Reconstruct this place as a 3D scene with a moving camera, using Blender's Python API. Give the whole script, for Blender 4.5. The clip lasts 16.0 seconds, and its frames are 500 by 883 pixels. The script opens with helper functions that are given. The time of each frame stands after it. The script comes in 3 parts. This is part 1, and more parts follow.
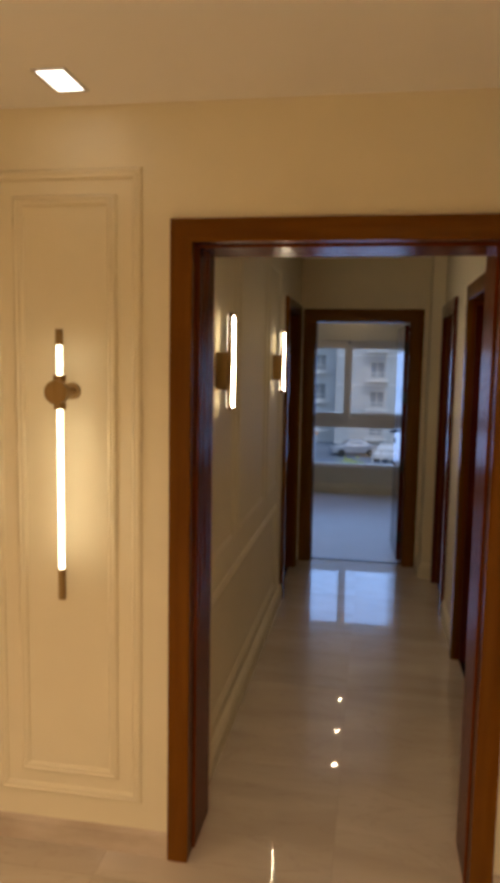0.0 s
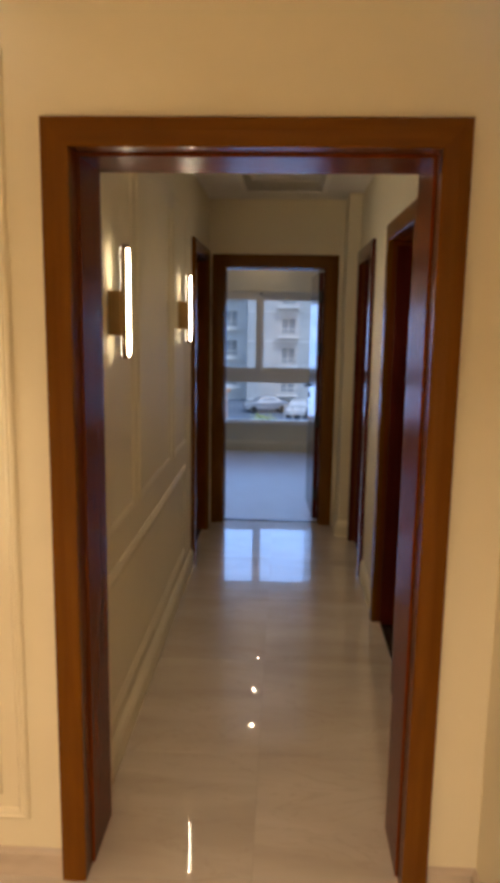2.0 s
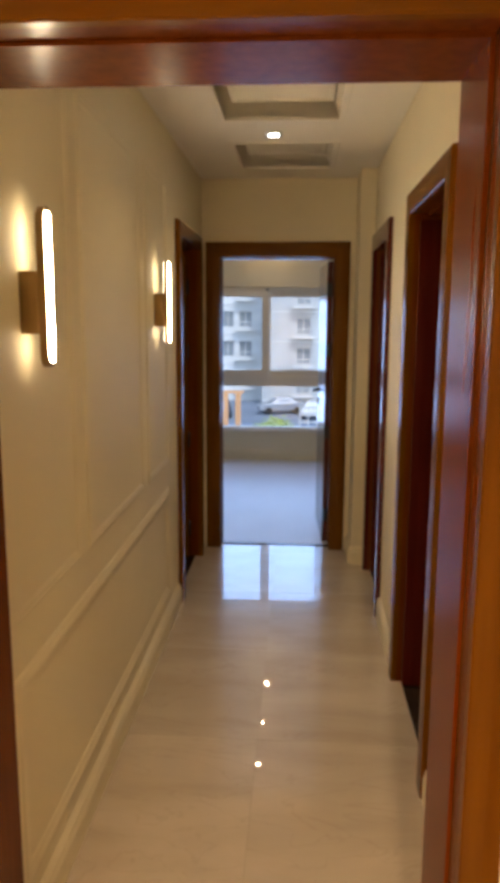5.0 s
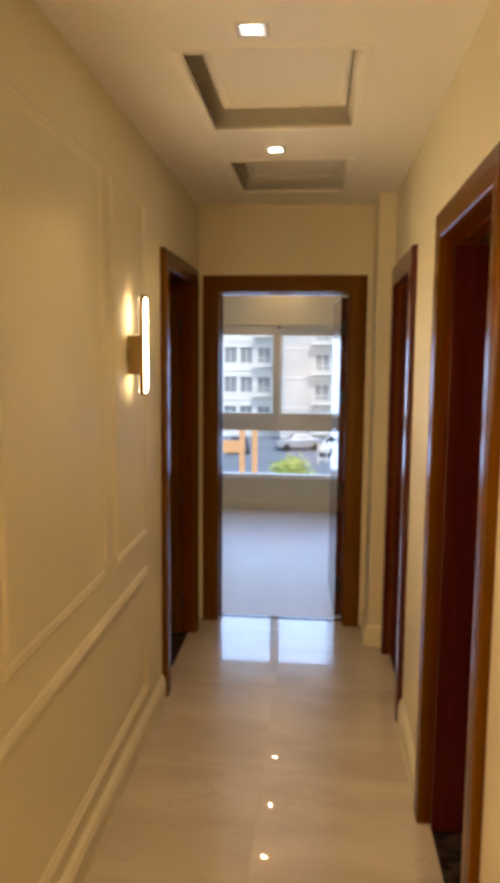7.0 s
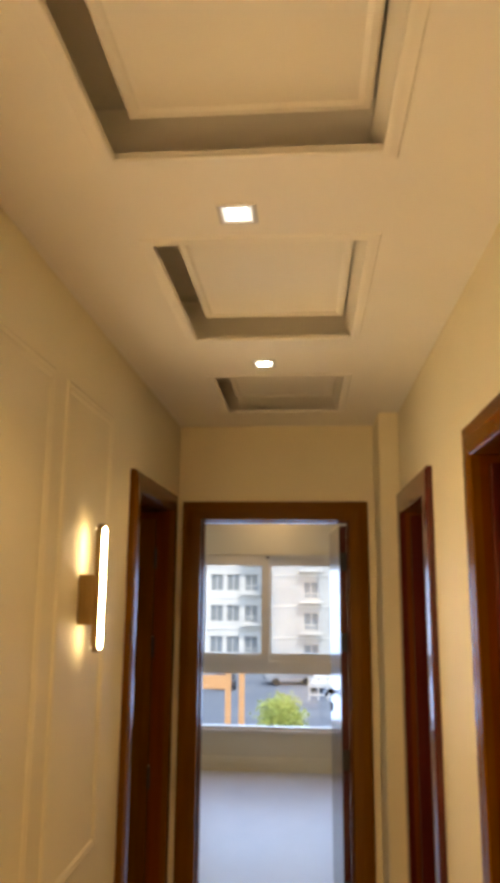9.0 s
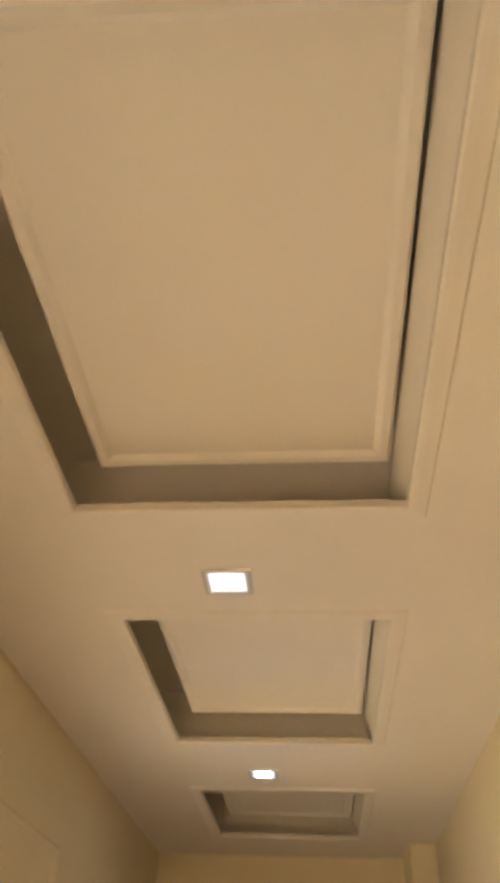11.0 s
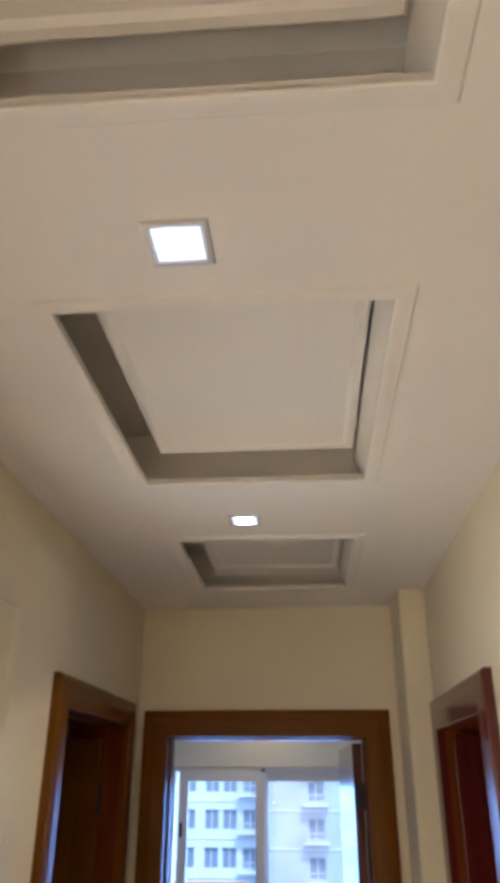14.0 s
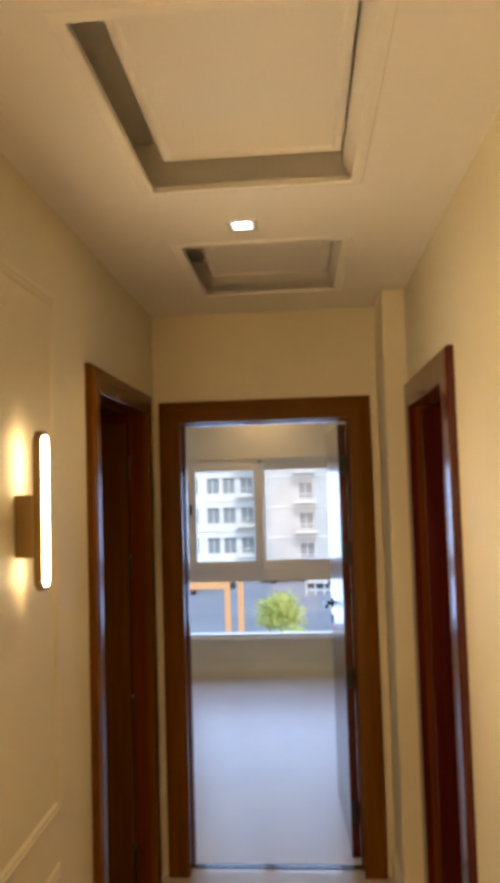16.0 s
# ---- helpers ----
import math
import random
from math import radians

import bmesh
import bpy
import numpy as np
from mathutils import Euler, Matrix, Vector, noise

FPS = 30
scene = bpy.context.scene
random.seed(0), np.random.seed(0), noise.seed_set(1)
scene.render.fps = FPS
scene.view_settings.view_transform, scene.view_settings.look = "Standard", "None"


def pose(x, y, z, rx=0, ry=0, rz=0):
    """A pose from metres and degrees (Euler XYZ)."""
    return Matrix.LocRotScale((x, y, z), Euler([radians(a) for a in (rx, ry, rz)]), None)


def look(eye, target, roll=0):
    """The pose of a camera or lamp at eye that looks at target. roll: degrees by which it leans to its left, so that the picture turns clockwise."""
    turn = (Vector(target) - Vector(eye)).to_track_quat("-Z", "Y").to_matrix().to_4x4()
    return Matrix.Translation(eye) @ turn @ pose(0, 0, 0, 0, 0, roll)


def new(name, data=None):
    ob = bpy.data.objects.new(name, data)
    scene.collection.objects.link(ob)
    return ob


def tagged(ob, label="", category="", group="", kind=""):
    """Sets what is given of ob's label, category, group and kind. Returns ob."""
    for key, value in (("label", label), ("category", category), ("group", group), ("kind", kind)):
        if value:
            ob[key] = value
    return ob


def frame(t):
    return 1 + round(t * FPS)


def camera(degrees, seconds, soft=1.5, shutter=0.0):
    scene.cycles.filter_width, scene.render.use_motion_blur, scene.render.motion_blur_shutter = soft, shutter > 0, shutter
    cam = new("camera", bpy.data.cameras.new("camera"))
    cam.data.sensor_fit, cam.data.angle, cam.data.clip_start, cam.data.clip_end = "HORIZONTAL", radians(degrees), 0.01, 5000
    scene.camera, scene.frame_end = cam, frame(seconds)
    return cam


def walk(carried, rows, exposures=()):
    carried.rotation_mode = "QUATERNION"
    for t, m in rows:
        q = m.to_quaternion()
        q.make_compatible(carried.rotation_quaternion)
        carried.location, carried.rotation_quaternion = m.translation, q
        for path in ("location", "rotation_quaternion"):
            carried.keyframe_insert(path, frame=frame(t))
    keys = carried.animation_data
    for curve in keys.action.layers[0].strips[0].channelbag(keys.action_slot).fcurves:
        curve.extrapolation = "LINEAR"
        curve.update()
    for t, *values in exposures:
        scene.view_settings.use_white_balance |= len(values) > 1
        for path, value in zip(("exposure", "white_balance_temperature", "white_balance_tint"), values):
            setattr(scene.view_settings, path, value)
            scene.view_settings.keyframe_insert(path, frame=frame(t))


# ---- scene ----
cam = camera(38.1, 16.0, soft=6.0)
PATH = [
    (0, (0.111, 0.01, 1.753), (-0.219, 1.97, 1.53), 1.0),
    (0.5, (0.121, 0.088, 1.738), (-0.119, 2.057, 1.478), 0.8),
    (1, (0.111, 0.18, 1.722), (-0.057, 2.151, 1.43), 0.8),
    (1.5, (0.097, 0.289, 1.711), (-0.021, 2.26, 1.394), 0.7),
    (2, (0.092, 0.375, 1.697), (0.004, 2.345, 1.362), 0.9),
    (2.5, (0.101, 0.502, 1.691), (0.027, 2.47, 1.34), 0.7),
    (3, (0.126, 0.621, 1.677), (0.049, 2.587, 1.319), 0.7),
    (3.5, (0.155, 0.762, 1.67), (0.063, 2.726, 1.305), 0.9),
    (4, (0.165, 0.86, 1.669), (0.058, 2.824, 1.306), 0.7),
    (6.5, (0.216, 1.607, 1.688), (0.041, 3.581, 1.423), 0.4),
    (7, (0.233, 1.768, 1.715), (0.046, 3.745, 1.477), 0.5),
    (7.5, (0.222, 1.9, 1.717), (0.033, 3.884, 1.559), 0.4),
    (8, (0.193, 2.055, 1.723), (0.012, 4.046, 1.706), 0.2),
    (8.5, (0.186, 2.199, 1.75), (0.01, 4.185, 1.905), 0.3),
    (9, (0.186, 2.342, 1.769), (0.03, 4.299, 2.149), 0.5),
    (9.5, (0.202, 2.466, 1.813), (0.049, 4.347, 2.475), 1.5),
    (10, (0.208, 2.569, 1.849), (0.034, 4.328, 2.784), 2.6),
    (10.2, (0.209, 2.598, 1.864), (0.024, 4.307, 2.886), 3.2),
    (12.3, (0.138, 2.902, 1.993), (0.014, 4.233, 3.481), 0.8),
    (12.5, (0.136, 2.937, 1.993), (0.014, 4.312, 3.441), 1.1),
    (12.8, (0.145, 2.967, 1.99), (0.034, 4.441, 3.337), -0.0),
    (13, (0.152, 3.016, 1.99), (0.036, 4.555, 3.262), 0.3),
    (13.4, (0.167, 3.065, 1.978), (0.042, 4.718, 3.098), 0.4),
    (13.5, (0.172, 3.067, 1.976), (0.046, 4.735, 3.071), 0.2),
    (14, (0.19, 3.115, 1.94), (0.048, 4.922, 2.786), 0.2),
    (14.5, (0.196, 3.11, 1.904), (0.046, 5.004, 2.531), -0.1),
    (15, (0.192, 3.044, 1.875), (0.037, 4.992, 2.303), -0.5),
    (15.5, (0.181, 2.944, 1.837), (0.033, 4.92, 2.102), -1.0),
    (16, (0.181, 2.851, 1.798), (0.042, 4.842, 1.915), -1.7),
]
EXPOSURES = [
    (0.0, -0.06, 6050, 9), (1.0, 0.16, 5900, 9), (2.5, 0.52, 5750, 8), (4.0, 0.88, 6000, 8), (7.0, 1.41, 7300, 8), (9.5, 1.46, 7850, 8),
    (12.3, 1.38, 4950, 11), (13.0, 1.4, 4870, 11), (14.0, 1.47, 4800, 11), (14.5, 1.5, 5130, 10), (15.5, 1.48, 6250, 9), (16.0, 1.48, 7250, 9),
]
walk(cam, [(t, look(eye, target, roll)) for t, eye, target, roll in PATH], EXPOSURES)


# ---- world and sun ----
world = bpy.data.worlds.new("sky")
scene.world = world
world.use_nodes = True
wn = world.node_tree.nodes
sky = wn.new("ShaderNodeTexSky")
sky.sky_type = "NISHITA"
sky.sun_disc = False
sky.sun_elevation = radians(53)
sky.sun_rotation = radians(153)
wn["Background"].inputs["Strength"].default_value = 0.15
world.node_tree.links.new(sky.outputs[0], wn["Background"].inputs["Color"])
sun_data = bpy.data.lights.new("sun", "SUN")
sun_data.energy, sun_data.angle, sun_data.color = 1.0, radians(0.5), (1.0, 0.95, 0.88)
sun = new("sun", sun_data)
sun.matrix_world = look((4, -8, 12), (0, 0, 0))

WARM = (1.0, 0.70, 0.40)
FRONT_WARM = (1.0, 0.69, 0.415)
SPOT_W = 1.1
FRONT_W = 15.5
ROOM_W = 1.0
TUBE_E = 8.0
BAR_E = 54.0
BACK_E = 5.5
day_data = bpy.data.lights.new("window_daylight", "AREA")
day_data.shape, day_data.size, day_data.size_y, day_data.energy, day_data.color = "RECTANGLE", 1.5, 1.46, 13.5, (0.38, 0.57, 1.0)
day = new("window_daylight", day_data)
day.matrix_world = pose(-0.19, 9.95, 1.16, -90)


def lamp(name, x, y, z, watts, size=0.07, color=WARM, spread=85):
    d = bpy.data.lights.new(name, "AREA")
    d.energy, d.size, d.color, d.spread = watts, size, color, radians(spread)
    ob = new(name, d)
    ob.matrix_world = pose(x, y, z)
    return ob


# ---- materials ----
def mat(name, rgb, rough=0.5, metal=0.0, coat=0.0, spec=0.5):
    m = bpy.data.materials.new(name)
    m.use_nodes = True
    b = m.node_tree.nodes["Principled BSDF"]
    b.inputs["Base Color"].default_value = (*rgb, 1)
    b.inputs["Roughness"].default_value = rough
    b.inputs["Metallic"].default_value = metal
    b.inputs["Coat Weight"].default_value = coat
    b.inputs["Coat Roughness"].default_value = 0.06
    b.inputs["Specular IOR Level"].default_value = spec
    return m


def grained(m, a, b, scale, stretch=(1, 1, 1), bump=0.0, rough=None, detail=5.0, fine=0.0):
    """Colour between a and b by a stretched noise, with a fine relief and uneven gloss."""
    n, l = m.node_tree.nodes, m.node_tree.links
    bs = n["Principled BSDF"]
    co, mp = n.new("ShaderNodeTexCoord"), n.new("ShaderNodeMapping")
    mp.inputs["Scale"].default_value = stretch
    l.new(co.outputs["Object"], mp.inputs["Vector"])
    t = n.new("ShaderNodeTexNoise")
    t.inputs["Scale"].default_value = scale
    t.inputs["Detail"].default_value = detail
    l.new(mp.outputs[0], t.inputs["Vector"])
    r = n.new("ShaderNodeValToRGB")
    r.color_ramp.elements[0].position, r.color_ramp.elements[1].position = 0.32, 0.70
    r.color_ramp.elements[0].color, r.color_ramp.elements[1].color = (*a, 1), (*b, 1)
    l.new(t.outputs[0], r.inputs[0])
    l.new(r.outputs[0], bs.inputs["Base Color"])
    if rough:
        g = n.new("ShaderNodeMapRange")
        g.inputs["To Min"].default_value, g.inputs["To Max"].default_value = rough
        l.new(t.outputs[0], g.inputs["Value"])
        l.new(g.outputs[0], bs.inputs["Roughness"])
    if bump:
        src = t.outputs[0]
        if fine:
            f = n.new("ShaderNodeTexNoise")
            f.inputs["Scale"].default_value = fine
            f.inputs["Detail"].default_value = 3
            l.new(mp.outputs[0], f.inputs["Vector"])
            src = f.outputs[0]
        bp = n.new("ShaderNodeBump")
        bp.inputs["Strength"].default_value, bp.inputs["Distance"].default_value = bump, 0.002
        l.new(src, bp.inputs["Height"])
        l.new(bp.outputs[0], bs.inputs["Normal"])
    return m


def glow(name, rgb, strength):
    m = mat(name, (0.8, 0.78, 0.72), 0.4)
    b = m.node_tree.nodes["Principled BSDF"]
    b.inputs["Emission Color"].default_value = (*rgb, 1)
    b.inputs["Emission Strength"].default_value = strength
    return m


paint = grained(mat("cream wall paint", (0.72, 0.64, 0.50), 0.42), (0.695, 0.625, 0.452), (0.74, 0.675, 0.502), 1.6, bump=0.12, fine=220, rough=(0.5, 0.62))
white = grained(mat("white ceiling paint", (0.8, 0.77, 0.72), 0.55), (0.775, 0.745, 0.69), (0.82, 0.79, 0.74), 1.3, bump=0.03, fine=180)
# Lighter copy of the ceiling white, standing for more light on the front ceiling.
white_lightened = grained(mat("white ceiling paint lightened for light", (0.87, 0.85, 0.82), 0.55), (0.85, 0.83, 0.80), (0.89, 0.87, 0.84), 1.3, bump=0.08, fine=180)
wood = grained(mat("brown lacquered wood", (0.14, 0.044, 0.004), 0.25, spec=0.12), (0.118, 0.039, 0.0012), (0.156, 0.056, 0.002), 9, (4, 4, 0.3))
wood_flat = grained(mat("brown lacquered wood across", (0.14, 0.044, 0.004), 0.25, spec=0.12), (0.118, 0.039, 0.0012), (0.156, 0.056, 0.002), 9, (0.3, 0.3, 4))
jamb_wood = grained(mat("red-brown lacquered lining", (0.1, 0.022, 0.003), 0.27, spec=0.06), (0.105, 0.023, 0.003), (0.140, 0.034, 0.004), 9, (4, 4, 0.3))
leaf_wood = grained(mat("dark red lacquered wood", (0.06, 0.01, 0.004), 0.24, coat=0.25, spec=0.4), (0.062, 0.006, 0.004), (0.088, 0.011, 0.007), 7, (5, 5, 0.3), bump=0.0, rough=(0.18, 0.28))
bronze = grained(mat("brushed bronze", (0.32, 0.22, 0.1), 0.38, 1.0), (0.26, 0.175, 0.075), (0.36, 0.25, 0.115), 40, (1, 1, 0.1), rough=(0.3, 0.45))
steel = mat("dark steel hinge", (0.035, 0.03, 0.027), 0.45, 0.8)
black = mat("black metal", (0.02, 0.02, 0.022), 0.35, 0.6)
stone_skirt = grained(mat("beige marble skirting", (0.5, 0.42, 0.33), 0.18), (0.44, 0.36, 0.28), (0.56, 0.48, 0.39), 5, (1, 1, 3), rough=(0.12, 0.22))
# Dark threshold stone; also gives the side room floors their painted shade.
threshold_and_shade = grained(mat("dark threshold stone and floor shade", (0.03, 0.02, 0.015), 0.12), (0.018, 0.012, 0.01), (0.05, 0.035, 0.028), 14, rough=(0.08, 0.18))
joint_mat = mat("floor joint", (0.34, 0.28, 0.22), 0.6)
upvc = grained(mat("ivory window frame", (0.74, 0.69, 0.6), 0.35), (0.72, 0.67, 0.58), (0.77, 0.72, 0.63), 2.5, rough=(0.3, 0.4))
# White floor; the blue of the reflected sky is mixed into its colour.
pale_floor = grained(mat("white polished floor with sky tint", (0.66, 0.67, 0.75), 0.3), (0.62, 0.63, 0.71), (0.70, 0.71, 0.79), 2.2, (1, 0.6, 1), rough=(0.26, 0.4))
tube_glow = glow("warm tube", (1.0, 0.80, 0.50), TUBE_E)
bar_glow = glow("warm bar", (1.0, 0.76, 0.46), BAR_E)
back_glow = glow("warm back strip", (1.0, 0.78, 0.48), BACK_E)
trim_grey = mat("satin grey trim", (0.6, 0.59, 0.58), 0.35, 0.2)
panel_glow = glow("soft downlight", (1.0, 0.88, 0.72), 4.0)
reflector_glow = glow("lit lamp reflector", (0.86, 0.93, 1.0), 0.42)
room_glow = glow("small downlight", (1.0, 0.93, 0.82), 10.0)
spot_glow = glow("white downlight", (1.0, 0.93, 0.82), 26.0)

# Polished marble: broad clouds across the hall, fine veins, glossy.
marble = mat("polished beige marble", (0.55, 0.47, 0.38), 0.27, coat=1.0, spec=0.4)
marble.node_tree.nodes["Principled BSDF"].inputs["Coat Roughness"].default_value = 0.015
marble.node_tree.nodes["Principled BSDF"].inputs["Coat IOR"].default_value = 1.55
mn, ml = marble.node_tree.nodes, marble.node_tree.links
co, mp = mn.new("ShaderNodeNewGeometry"), mn.new("ShaderNodeMapping")
mp.inputs["Scale"].default_value = (0.8, 2.4, 1)
mp.inputs["Rotation"].default_value = (0, 0, 0.18)
slab_rnd = mn.new("ShaderNodeObjectInfo")
slab_off, slab_val, slab_hsv = mn.new("ShaderNodeVectorMath"), mn.new("ShaderNodeMapRange"), mn.new("ShaderNodeHueSaturation")
slab_off.operation = "MULTIPLY_ADD"
slab_off.inputs[1].default_value = (3.0, 2.0, 9.0)
slab_val.inputs["To Min"].default_value, slab_val.inputs["To Max"].default_value = 0.92, 1.06
ml.new(slab_rnd.outputs["Random"], slab_off.inputs[0]), ml.new(slab_rnd.outputs["Random"], slab_val.inputs["Value"])
ml.new(co.outputs["Position"], slab_off.inputs[2])
ml.new(slab_off.outputs[0], mp.inputs["Vector"])
n1, n2 = mn.new("ShaderNodeTexNoise"), mn.new("ShaderNodeTexNoise")
n1.inputs["Scale"].default_value, n1.inputs["Detail"].default_value, n1.inputs["Distortion"].default_value = 1.5, 6, 0.8
n2.inputs["Scale"].default_value, n2.inputs["Detail"].default_value, n2.inputs["Distortion"].default_value = 2.3, 9, 1.6
ml.new(mp.outputs[0], n1.inputs["Vector"]), ml.new(mp.outputs[0], n2.inputs["Vector"])
r1, r2 = mn.new("ShaderNodeValToRGB"), mn.new("ShaderNodeValToRGB")
r1.color_ramp.elements[0].position, r1.color_ramp.elements[1].position = 0.34, 0.66
r1.color_ramp.elements[0].color, r1.color_ramp.elements[1].color = (0.475, 0.40, 0.315, 1), (0.57, 0.495, 0.405, 1)
r2.color_ramp.elements[0].position, r2.color_ramp.elements[1].position = 0.485, 0.515
r2.color_ramp.elements[0].color, r2.color_ramp.elements[1].color = (0, 0, 0, 1), (0, 0, 0, 1)
mid = r2.color_ramp.elements.new(0.5)
mid.color = (0.22, 0.22, 0.22, 1)
mx = mn.new("ShaderNodeMix")
mx.data_type = "RGBA"
ml.new(n1.outputs[0], r1.inputs[0]), ml.new(n2.outputs[0], r2.inputs[0])
ml.new(r2.outputs[0], mx.inputs["Factor"]), ml.new(r1.outputs[0], mx.inputs["A"])
mx.inputs["B"].default_value = (0.33, 0.25, 0.18, 1)
ml.new(mx.outputs["Result"], slab_hsv.inputs["Color"]), ml.new(slab_val.outputs[0], slab_hsv.inputs["Value"])
ml.new(slab_hsv.outputs[0], mn["Principled BSDF"].inputs["Base Color"])

glass = bpy.data.materials.new("window glass")
glass.use_nodes = True
gn, gl = glass.node_tree.nodes, glass.node_tree.links
gn.remove(gn["Principled BSDF"])
tr, gs, fr, mxs = gn.new("ShaderNodeBsdfTransparent"), gn.new("ShaderNodeBsdfGlossy"), gn.new("ShaderNodeFresnel"), gn.new("ShaderNodeMixShader")
tr.inputs["Color"].default_value = (0.93, 0.96, 1.0, 1)
gs.inputs["Roughness"].default_value = 0.02
fr.inputs["IOR"].default_value = 1.45
gl.new(fr.outputs[0], mxs.inputs[0]), gl.new(tr.outputs[0], mxs.inputs[1]), gl.new(gs.outputs[0], mxs.inputs[2])
gl.new(mxs.outputs[0], gn["Material Output"].inputs["Surface"])


# ---- mesh helpers ----
def box(bm, x0, x1, y0, y1, z0, z1):
    return bmesh.ops.create_cube(bm, size=1, matrix=Matrix.Translation(((x0 + x1) / 2, (y0 + y1) / 2, (z0 + z1) / 2)) @ Matrix.Diagonal((x1 - x0, y1 - y0, z1 - z0, 1)))["verts"]


def bevel(bm, w, seg=2):
    bmesh.ops.bevel(bm, geom=list(bm.edges), offset=w, segments=seg, affect="EDGES", profile=0.6)


def boxes(*dims, bev=0.0):
    bm = bmesh.new()
    for d in dims:
        box(bm, *d)
    if bev:
        bevel(bm, bev)
    return bm


def cyl(bm, r, depth, m, seg=24, r2=None):
    return bmesh.ops.create_cone(bm, cap_ends=True, segments=seg, radius1=r, radius2=r if r2 is None else r2, depth=depth, matrix=m)["verts"]


def link(name, bm, material, smooth=False):
    me = bpy.data.meshes.new(name)
    bmesh.ops.recalc_face_normals(bm, faces=bm.faces)
    if smooth:
        for f in bm.faces:
            f.smooth = True
    bm.to_mesh(me)
    bm.free()
    me.materials.append(material)
    return new(name, me)


def part(name, bm, material, parent, label="", smooth=False):
    ob = link(name, bm, material, smooth)
    ob.parent = parent
    if label:
        ob["label"] = label
    return ob


def struct(name, bm, material, label, category):
    return tagged(link(name, bm, material), label, category, kind="structure")


def thing(name, label, category, group="", m=None, kind=""):
    ob = new(name)
    ob.empty_display_size = 0.1
    if m is not None:
        ob.matrix_world = m
    return tagged(ob, label, category, group, kind)


def sweep(bm, path, profile, closed, place):
    """Sweeps a profile of (outward, height) pairs along mitred corners. path: corners (u, v, du, dv), du and dv the way outward
    at that corner. place turns (u, v, height) into a point."""
    rings = [[bm.verts.new(place(u + du * o, v + dv * o, h)) for o, h in profile] for u, v, du, dv in path]
    n = len(rings)
    for i in range(n if closed else n - 1):
        a, b = rings[i], rings[(i + 1) % n]
        for k in range(len(profile) - 1):
            bm.faces.new((a[k], a[k + 1], b[k + 1], b[k]))
    if not closed:
        for r in (rings[0], rings[-1]):
            if len(r) > 2:
                bm.faces.new(r)


def rect_path(u0, u1, v0, v1):
    return [(u0, v0, -1, -1), (u0, v1, -1, 1), (u1, v1, 1, 1), (u1, v0, 1, -1)]


def on_x(x, s):
    return lambda u, v, h: (x + s * h, u, v)


def on_y(y, s):
    return lambda u, v, h: (u, y + s * h, v)


def on_z(z, s):
    return lambda u, v, h: (u, v, z + s * h)


PANEL = [(0, 0), (0.004, 0.003), (0.011, 0.005), (0.017, 0.004), (0.024, 0.0065), (0.031, 0.005), (0.037, 0)]
CASING = [(0, 0), (0, 0.022), (0.004, 0.026), (0.055, 0.028), (0.096, 0.026), (0.102, 0.020), (0.102, 0)]


# ---- structure ----
H, FC = 2.62, 2.56
LX, RX, EY, WY = -0.52, 0.65, 6.285, 9.68

struct("wall_front", boxes((-3.1, -0.50, 2.325, 2.60, 0, 2.95), (0.506, 3.1, 2.325, 2.60, 0, 2.95), (-0.50, 0.506, 2.325, 2.60, 2.15, 2.95)), paint,
       "cream painted wall with the hall opening", "wall")
struct("wall_hall_left", boxes((-0.70, LX, 2.60, 5.240, 0, 2.9), (-0.70, LX, 6.060, EY, 0, 2.9), (-0.70, LX, 5.240, 6.060, 2.148, 2.9)), paint,
       "cream painted hall wall with panel mouldings", "wall")
struct("wall_hall_right", boxes((RX, 0.75, 2.60, 3.524, 0, 2.9), (RX, 0.75, 4.334, 5.13, 0, 2.9), (RX, 0.75, 5.864, EY, 0, 2.9),
                                (RX, 0.75, 3.524, 4.334, 2.134, 2.9), (RX, 0.75, 5.13, 5.864, 2.125, 2.9)), paint, "plain cream painted hall wall with two doorways", "wall")
struct("wall_end", boxes((-3.1, -0.412, EY, 6.40, 0, 2.9), (0.43, 3.1, EY, 6.40, 0, 2.9), (-0.412, 0.43, EY, 6.40, 2.125, 2.9)), paint,
       "cream painted end wall with a doorway", "wall")
struct("pilaster", boxes((0.548, RX, 5.965, EY, 0, H), bev=0.010), paint, "cream painted corner pilaster", "pilaster")
struct("wall_outer_west", boxes((-3.3, -3.1, -2.8, 6.4, 0, 2.95)), paint, "cream painted outer wall", "wall")
struct("wall_outer_east", boxes((3.1, 3.3, -2.8, 6.4, 0, 2.95)), paint, "cream painted outer wall", "wall")
struct("wall_back", boxes((-3.1, 3.1, -2.8, -2.6, 0, 2.95)), paint, "cream painted back wall of the front room", "wall")
struct("wall_front_right", boxes((0.70, 0.80, -2.6, 2.325, 0, 2.95)), paint, "cream painted side wall of the front room", "wall")
struct("wall_side_rooms", boxes((0.75, 3.1, 4.70, 4.80, 0, 2.9)), paint, "cream painted partition between two dark rooms", "wall")
struct("wall_bedroom_left", boxes((-1.85, -1.70, 6.40, WY, 0, 2.9)), paint, "cream painted bedroom wall", "wall")
struct("wall_bedroom_right", boxes((1.55, 1.70, 6.40, WY, 0, 2.9)), paint, "cream painted bedroom wall", "wall")
WX0, WX1, WZ0, WZ1 = -0.985, 0.60, 0.365, 2.035
